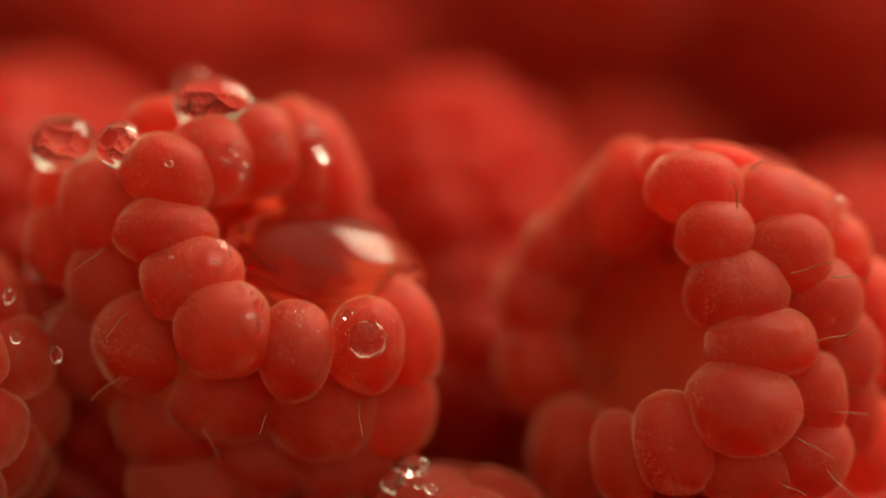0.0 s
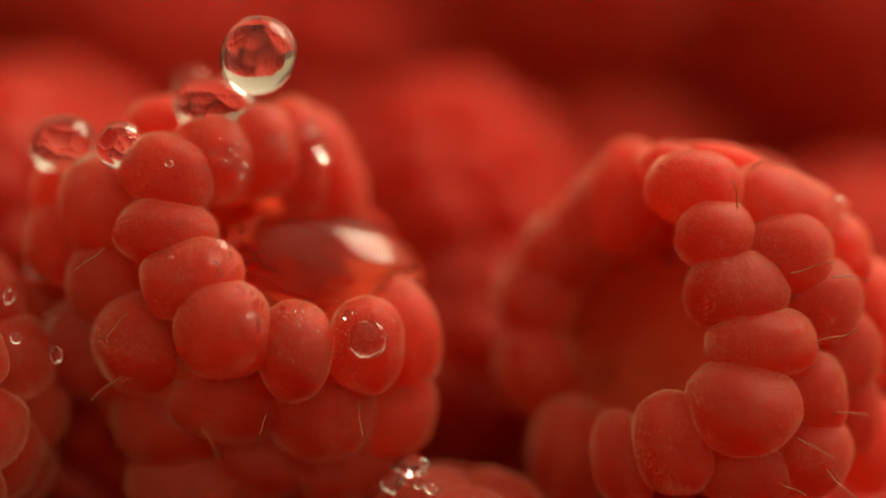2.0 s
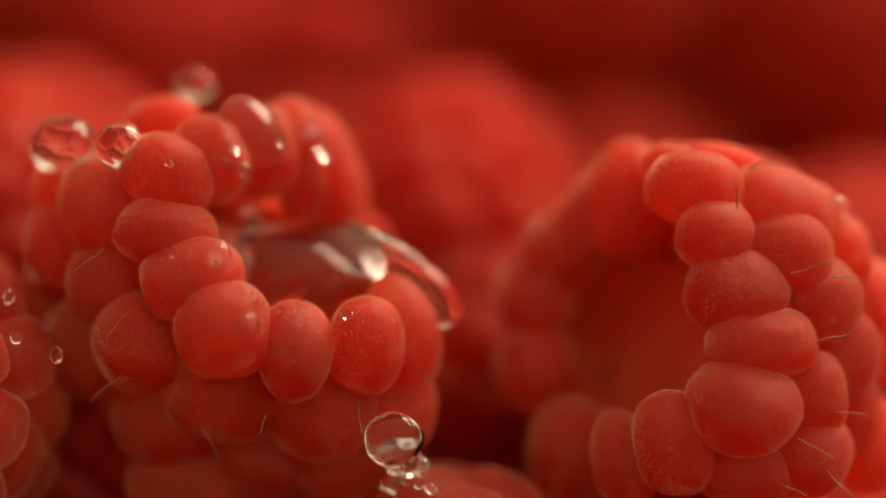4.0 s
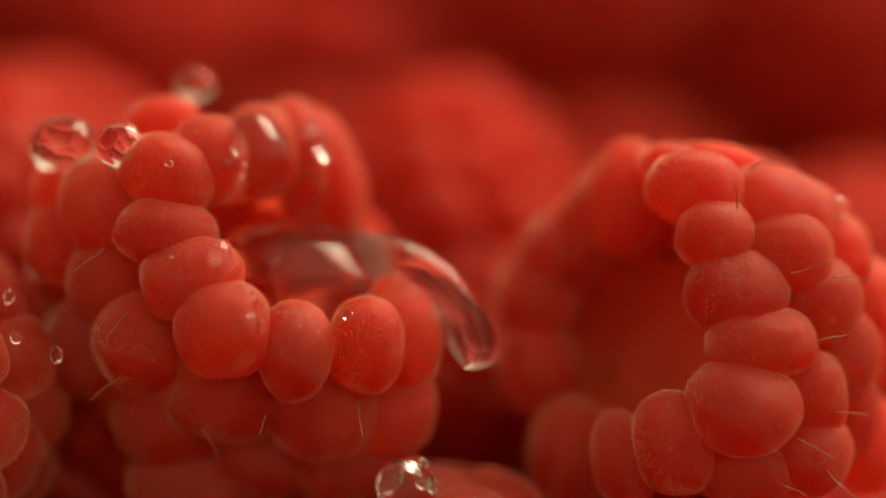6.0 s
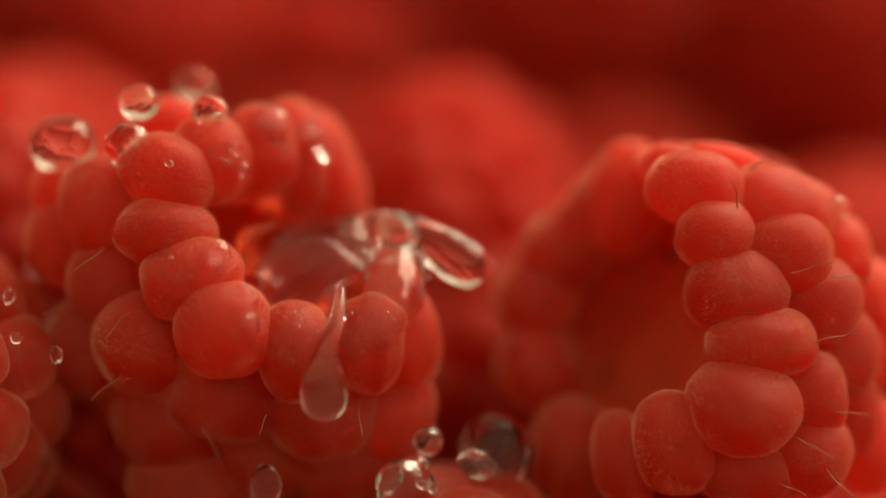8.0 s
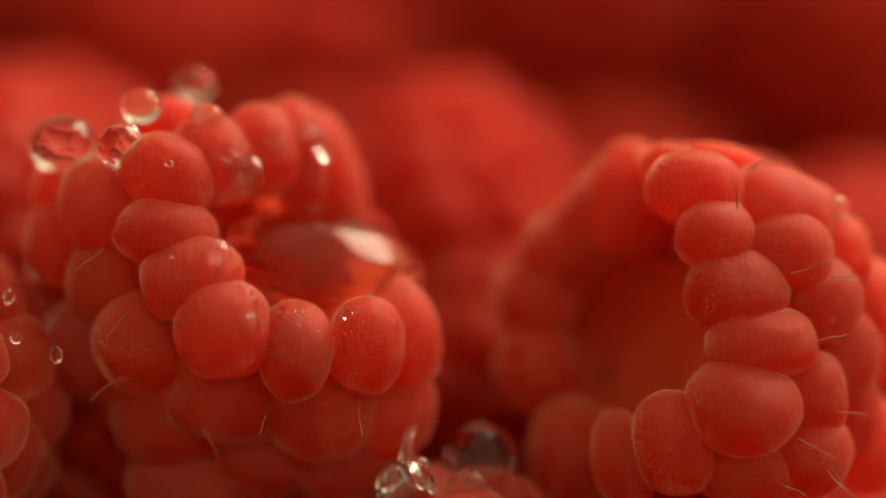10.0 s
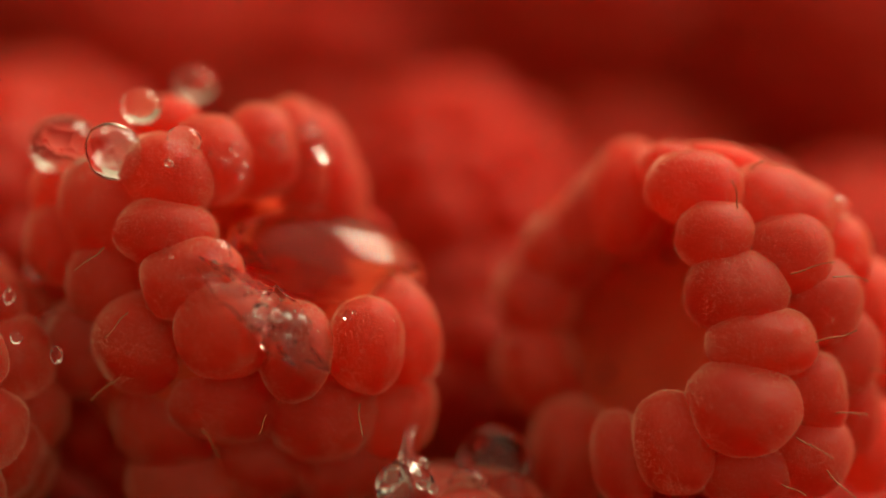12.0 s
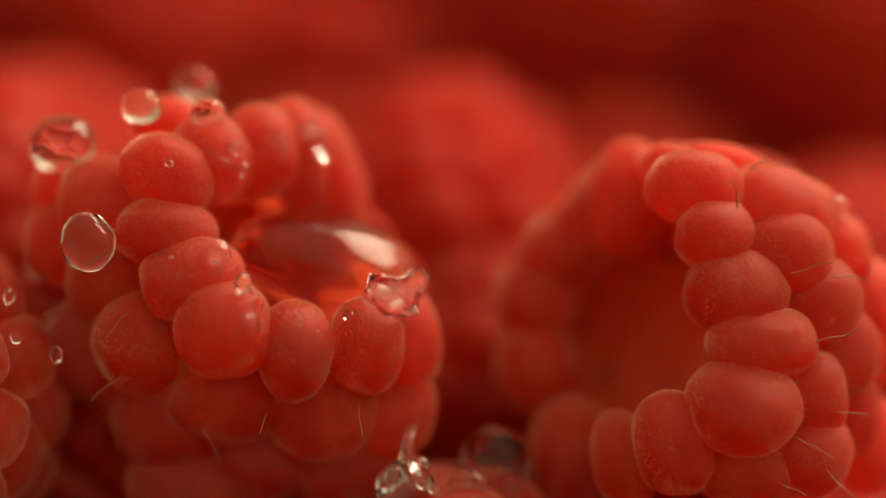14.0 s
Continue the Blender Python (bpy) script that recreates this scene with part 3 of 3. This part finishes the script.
flung_bead = water("water_drop", drop_mesh(0.68, 0.95, 0.65, 16), at(-9.64, -3.52, 1.2), RUN)
side_bead = water("water_drop", drop_mesh(1.25, 1.35, 1.15, 17, 0.05, 0.12), at(-15.17, 1.92, -1.8), RUN)
lip_bead = water("water_drop", drop_mesh(0.85, 0.6, 0.65, 18, 0.1), at(-6.5, -4.49, 1), RUN)
notch_bead = water("water_drop", drop_mesh(0.38, 0.47, 0.35, 19, 0.1), at(-9.64, -3.52, 1.2), RUN)
cling_bead = water("water_drop", drop_mesh(0.9, 0.8, 0.5, 20, 0.12), at(-3.3, -3.92, 2.3), RUN)
foam = []
for i, (rx, ry) in enumerate(((1.05, 0.9), (0.75, 0.75), (0.7, 0.85), (0.5, 0.6), (1, 0.75), (1.1, 0.8), (1.15, 0.85))):
    foam.append(water("water_drop", drop_mesh(rx, ry, min(rx, ry), 40 + i, 0.14), at(-6.5, -4.49, 1), "splashed bead of clear water"))
tongue = water("water_tongue", horn_mesh(((-5.4, 0.5, -2.0), (-3.0, 0.9, -1.1), (-0.3, 0.45, -0.2), (1.5, -0.55, 0.1), (2.5, -2.1, 0.2), (2.9, -3.6, 0.2), (2.95, -4.7, 0.1)), (1.1, 1.4, 1.3, 1.0, 0.95, 1.15, 1.1), 3, 0.07),
               at(-12.2, -5.8, -8.6), "clear tongue of water spilling from the raspberry")
wave = water("water_wave", horn_mesh(((-1.6, -3.1, 5.2), (-0.6, -2.6, 5.2), (0.6, -1.8, 4.6), (1.5, -0.6, 3.2), (1.75, 1.0, 1.0), (0.6, 2.3, -0.9), (-1.0, 2.6, -1.8)), (0.85, 1.0, 1.15, 1.25, 1.2, 0.9, 0.5), 5, 0.28),
             at(-12.2, -5.8, -8.6), "curling wave of clear water in the raspberry's hollow")
BODIES = [(x, h, d, w * f, t * f, 1.05 * min(w, t) * f * g, roll) for rows, f, g in ((LEFT_RIM, 0.54, 1.0), (LEFT_SIDE, 0.68, 0.82)) for x, h, d, w, t, roll in rows]
WET = BODIES + [(-5.4, -0.62, -3.5, 4.4, 2.35, 3.9, -9)]
FILM = "thin rippled film of splashing water on a raspberry"
films = {}
for key_name, spec, under, *rough in (
        ("first_splash", (-8.95, 4.4, 2.7, 3.5, 18, 0.55, 1), WET), ("first_rest", (-10.5, 5.6, 2.2, 1.3, -22, 0.6, 2), BODIES),
        ("second_splash", (-8.7, 4.1, 5.0, 2.7, -14, 0.6, 3), WET, 0.34, 1.5), ("second_front", (-7.0, -2.9, 2.6, 1.5, 12, 0.7, 4), WET),
        ("third_splash", (-12.0, 2.0, 2.2, 4.9, 42, 0.55, 5), BODIES, 0.34, 1.5), ("third_rim", (-8.9, -2.1, 0.85, 3.5, 50, 0.5, 6), BODIES), ("lip_fold", (-2.3, -2.4, 1.15, 1.0, 20, 0.75, 7), WET, 0.15, 0.45)):
    me, home = film_mesh(*spec, under, *rough)
    films[key_name] = water("water_film", me, at(*home), FILM), home
crumbs = [water("water_drop", drop_mesh(rx, ry, ry, 50 + i, 0.15), at(-0.36, -16.83, -3), "splashed bead of clear water") for i, (rx, ry) in enumerate(((0.68, 0.62), (0.9, 0.62), (0.38, 0.4))) ]


def motions():
    core = (-12.2, -5.8, -8.6)

    def stay(m, until, *rows):
        """Wait at m, then follow the rows and rest at the last of them."""
        walk_rows = [(0, m), (until, m), *rows]
        if walk_rows[-1][0] < 14:
            walk_rows.append((14.0, walk_rows[-1][1]))
        return walk_rows

    walk(small, [(0, at(-14.28, 4.57, 0.2)), (7.2, at(-14.28, 4.57, 0.2)), (7.5, at(-13.78, 4.59, 0.2)), (8.0, at(-13.93, 4.57, 0.2)), (10.3, at(-14.28, 4.57, 0.2)),
                 (11.1, at(-14.45, 4.59, 0.2)), (11.5, at(-14.57, 4.78, -0.2)), (12.2, at(-15.04, 2.81, -1.8)), (14.0, at(-15.17, 1.92, -1.8))])
    walk(dome, [(0, at(-10.3, 6.5, -2.0)), (2.1, at(-10.3, 6.5, -2.0)), (2.5, at(-10.09, 6.09, -1.6, 0, 0, 20)), (3.0, at(-9.04, 5.69, -1, 0, 0, -25)),
                (5.3, at(-8.35, 4.68, -0.8, 0, 0, -65)), (6.0, at(-8.2, 4.35, -0.8, 0, 0, -70)), (6.5, at(-8, 3.92, -0.8, 0, 0, -75)),
                (6.9, at(-7.64, 3.29, -0.8, 0, 0, -75)), (7.15, at(-9.0, 2.0, -4.5, 0, 0, -60)), (7.5, at(*core, 0, 0, -60)), (14, at(*core, 0, 0, -60))])
    walk(first, [(0, at(-8.85, 51.03, 0)), (1.7, at(-8.6, 14.9, 0)), (1.9, at(-8.6, 10.65, 0, 0, 0, -15)), (2.0, at(-8.2, 8.53, 0, 0, 0, -30)), (2.1, at(-8.51, 6.67, -0.5, 0, 0, -40)),
                 (2.25, at(-8.4, 3.4, -3.5)), (2.5, at(*core)), (6.9, at(*core)), (7.15, at(-3.4, -5.6, -4.6)), (7.25, at(-0.4, -5.4, -3.0)), (7.35, at(1.15, -6.0, -2)), (7.5, at(1.27, -6.95, -2)), (7.7, at(1.88, -7.58, -2)),
                 (8.2, at(2.43, -9.75, -3)), (10.3, at(1.67, -9.6, -3)), (11, at(2.23, -9.75, -3)), (14, at(2.43, -9.75, -3))])
    walk(second, [(0, at(-9.1, 136.03, 0)), (6.4, at(-9.1, 14.03, 0)), (6.6, at(-9.1, 10.03, 0)), (6.7, at(-9.1, 7.9, 0)), (6.8, at(-9.33, 6.17, -0.5)), (6.9, at(-9.2, 3.6, -3.2)), (7.1, at(*core)), (14, at(*core))])
    walk(third, [(0, at(-11.1, 236.03, 0)), (10.8, at(-11.15, 13.03, 0)), (11.0, at(-10.98, 9.03, 0)), (11.1, at(-11, 7.04, -0.3)), (11.2, at(-11, 4.6, -2.2)),
                 (11.5, at(*core)), (14.0, at(*core))])
    walk(front_bead, stay(at(-9.64, -3.52, 1.2), 2.65, (2.8, at(-5.52, -2.93, 2)), (2.9, at(-4.88, -3.28, 2.8)), (3.0, at(-4.79, -3.65, 3)), (3.2, at(-3.29, -4.15, 2.6)),
                          (3.8, at(-2.32, -7.15, 1.5)), (4.6, at(-1.69, -10.48, 0.6))))
    walk(hanging_bead, stay(at(*core), 7.35, (7.6, at(-6.72, -3.66, 2.6)), (7.8, at(-5.85, -4.87, 3)), (8.0, at(-5.16, -5.72, 3)), (8.2, at(-4.51, -6.72, 2.6)),
                            (8.8, at(-3.31, -9.86, 1.6)), (9.4, at(-2.1, -11.6, 0))))
    walk(crown_bead, stay(at(-10.41, 3.94, -1.5), 6.85, (7.1, at(-11.6, 6.85, -1.5)), (7.5, at(-13.55, 5.94, -1)), (8.0, at(-13.54, 6.58, -1.2)), (10.3, at(-13.46, 6.4, -1.2))))
    walk(back_bead, stay(at(-8.21, 4.41, -2.8), 7.1, (7.3, at(-7.99, 6.39, -2.5)), (7.5, at(-7.77, 6.93, -2.2, 0, 0, -30)), (8.0, at(-7.76, 5.46, -1.6)), (8.7, at(-8.03, 3.8, -1)), (10.3, at(-8.69, 3.13, -0.2)), (10.6, at(-8.69, 2.93, -0.2)), (11.1, at(-8.69, 2.73, -0.3)), (11.6, at(-8.52, 3.6, -2.8))))
    walk(rim_bead, stay(at(-12.2, 3.28, -0.3), 7.1, (7.5, at(-10.54, 5.93, -0.6)), (8.0, at(-10.39, 6.18, -0.6)), (11.0, at(-10.52, 5.67, -0.6)), (11.6, at(-10.48, 5.4, 0)),
                        (12.0, at(-11.4, 4.73, 1.2)), (12.5, at(-11.19, 4.91, 1)), (13.0, at(-11.33, 5.2, 0.8)), (13.5, at(-10.43, 5.84, -0.4)), (14.0, at(-10.44, 6.05, -0.5))))
    walk(flung_bead, stay(at(-9.64, -3.52, 1.2), 6.8, (6.92, at(-10.6, 0.3, 0.8)), (7.0, at(-10, 0.5, 2.5)), (7.1, at(-10, -0.6, 3.1)), (7.2, at(-9.5, -2.3, 3.5)), (7.3, at(-9.1, -3.1, 3.7)), (7.5, at(-8.51, -6.06, 2.6)), (7.7, at(-8.35, -8.11, 2)), (8.0, at(-7.85, -10.48, 0)), (8.4, at(-8.02, -13.25, -3))))
    walk(side_bead, stay(at(-15.17, 1.92, -1.8), 11.15, (11.4, at(-14.66, 4.46, 0.4)), (12.0, at(-14.51, 4.3, 0.9, 0, 0, 40)), (12.5, at(-14.63, 3.37, 1.4, 0, 0, -20)), (13.0, at(-14.7, 2.57, 1.4)),
                         (13.5, at(-15, 1.86, 1.4)), (14.0, at(-15.57, 0.32, 1.4, 0, 0, 15))))
    walk(lip_bead, stay(at(-6.5, -4.49, 1), 11.5, (11.8, at(-7.72, -2.19, 2.4)), (12.0, at(-6.54, -3.33, 2.9)), (12.2, at(-6.22, -3.4, 2.9)), (12.6, at(-5.54, -3.68, 1.6)), (13.0, at(-6.5, -4.49, 1))))
    walk(notch_bead, stay(at(-9.64, -3.52, 1.2), 11.4, (11.8, at(-8.42, -1.93, 3)), (12.0, at(-7.87, -2.79, 3.1)), (12.3, at(-8.61, -1.44, 3)), (14, at(-8.66, -1.49, 3))))
    spots = ((-7.29, -2.06, 2.6), (-6.54, -2.67, 2.8), (-7.68, -2.91, 3), (-4.37, -4.15, 2.6), (-5.93, -1.46, 1), (-3.68, -2.2, 1.6), (-1.48, -2.48, -0.2))
    homes = ((-6.5, -4.49, 1), (-6.5, -4.49, 1), (-9.64, -3.52, 1.2), (-3.42, -4.22, 0.2), (-6.5, -4.49, 1), (-3.42, -4.22, 0.2), (-1.83, -3.78, -2))
    for bead, home, spot in zip(foam, homes, spots):
        x, h, d = spot
        walk(bead, stay(at(*home), 7.1, (7.35, at(x - 0.3, h + 0.6, d)), (7.5, at(x, h, d)), (7.7, at(x + 0.5, h - 0.7, d)), (8.0, at(*home))))
    tucked = at(-10.6, -5.8, -8.6, 0, 0, 10)
    walk(tongue, [(0, tucked), (3.3, tucked), (4.0, at(-4.4, -0.4, -2.8, 0, 0, 24)), (5.3, at(-2.6, -0.54, -2.4, 0, 0, 18)), (6.0, at(-2.0, -1.1, -2.4, 0, 0, 9)), (6.5, at(-1.9, -1.35, -2.4)), (7.0, at(-1.45, -1.75, -2.4, 0, 0, -6)),
                  (7.22, at(-1.6, -1.6, -2.4, 0, 0, -4)), (7.42, at(-4.5, -0.5, -2.9, 0, 0, 26)), (7.6, at(-4.3, -0.3, -2.8, 0, 0, 34)), (8.0, at(-3.6, 0.1, -2.4, 0, 0, 42)), (8.3, at(-3.7, 0.2, -2.4, 0, 0, 44)), (9.6, tucked), (14.0, tucked)])
    brim = at(-5.4, -0.62, -3.5, 6, 20, -9)
    low_pool = at(-6.0, -1.25, -4.3, 6, 20, -11)
    walk(pool, [(0, brim), (2.4, brim), (2.8, at(-6.9, -1.5, -5.0, 6, 20, -9)), (3.3, at(-6.9, -1.5, -5.0, 6, 20, -9)), (4.2, low_pool), (7.1, low_pool), (7.5, at(-5.5, -1.2, -4.2, 6, 20, -12)), (8.2, at(-5.4, -1.1, -4.0, 6, 20, -12)),
                (10.2, brim), (12.2, brim), (13.0, at(-5.25, -0.68, -3.4, 6, 20, -11)), (14.0, at(-5.15, -0.7, -3.3, 6, 20, -12))])
    walk(cling_bead, stay(at(-3.3, -3.92, 2.3), 2.9, (3.2, at(-3.01, -4.9, 2)), (3.8, at(-2.34, -7.57, 0.6)), (4.6, at(-0.48, -13.16, -2))))
    low, high = at(*core), at(-3.28, -0.36, -2.2)
    walk(wave, [(0, low), (2.3, low), (2.48, at(-4.6, -1.2, -4.2)), (2.7, at(-3.7, -0.7, -2.6)), (3.0, high), (3.2, at(-3.02, -0.48, -2.2)), (4.2, low), (7.1, low), (7.4, at(-3.4, -0.9, -3.0, 0, 0, 10)),
                (7.8, at(-3.6, -1.4, -3.4, 0, 0, 12)), (8.1, at(-3.8, -1.4, -3.8, 0, 0, 12)), (8.8, low), (14, low)])

    def splash(name, *shows):
        """The film swells out of the wet surface by the given shifts (seconds, x, h, d), and sinks back."""
        film, (x, h, d) = films[name]
        sunk = lying(-11.9, -5.4, -8.4, (0.52, 0.60, 0.61))
        rows = [(0, sunk)]
        for show in shows:
            rows.append((show[0][0] - 0.12, sunk))
            rows += [(t, at(x + dx, h + dh, d + dd)) for t, dx, dh, dd in show]
            if show[-1][0] < 13.8:
                rows.append((show[-1][0] + 0.2, sunk))
        if rows[-1][0] < 14.0:
            rows.append((14.0, sunk))
        walk(film, rows)

    splash("first_splash", ((2.12, -0.4, 0.8, 0.0), (2.2, 0, 0, 0.1), (2.36, 0.6, -0.6, 0.1)))
    splash("first_rest", ((2.35, -0.2, 0.1, 0.0), (2.6, 0, 0, 0.1), (3.0, 0.5, 0.1, 0.1), (3.3, 0.9, 0, 0.1), (3.9, 1.4, -0.2, -0.1)))
    splash("second_splash", ((6.88, -0.6, 0.9, 0.0), (7.0, 0, 0, 0.1), (7.12, 0.2, -0.2, 0.1), (7.22, 0.5, -0.6, -0.1)))
    splash("second_front", ((7.35, -0.2, 0.5, 0.0), (7.5, 0, 0, 0.1), (7.7, 0.4, -0.5, 0.1), (7.85, 0.8, -0.6, -0.1)))
    splash("third_splash", ((11.17, -0.3, 2.4, -0.4), (11.3, -0.2, 1.5, 0.1), (11.5, 0, 0, 0.1), (11.65, 0.4, -0.7, 0.0)))
    splash("third_rim", ((11.6, -0.4, 0.6, 0.0), (11.75, 0, 0, 0.1), (12.0, 0.9, -0.8, 0.0)))
    splash("lip_fold", ((12.35, -1.9, -1.0, 1.0), (12.5, -1.75, -1.0, 1.5), (12.8, -0.9, -0.8, 1.1), (13.0, -0.4, -0.6, 0.7), (13.25, -0.05, 0, 0.1), (13.5, -0.05, -0.05, 0.1), (14.0, 0, 0.1, 0.1)))
    under = at(-0.36, -16.83, -3)
    walk(crumbs[0], stay(under, 7.75, (8.0, at(-0.68, -8.56, -0.5)), (8.2, at(-0.35, -9.01, -0.5)), (9.5, at(3.05, -10.6, -1))))
    walk(crumbs[1], stay(under, 7.75, (8.0, at(1.46, -9.56, -0.5, 0, 0, -20)), (8.2, at(1.03, -9.76, -0.5)), (9.5, at(1.1, -10.39, -0.5))))
    walk(crumbs[2], stay(under, 10.4, (10.7, at(-0.48, -8.38, -0.5)), (11.0, at(-0.38, -8.83, -0.5)), (11.4, at(-0.6, -9.78, -0.8)), (12, under)))


motions()
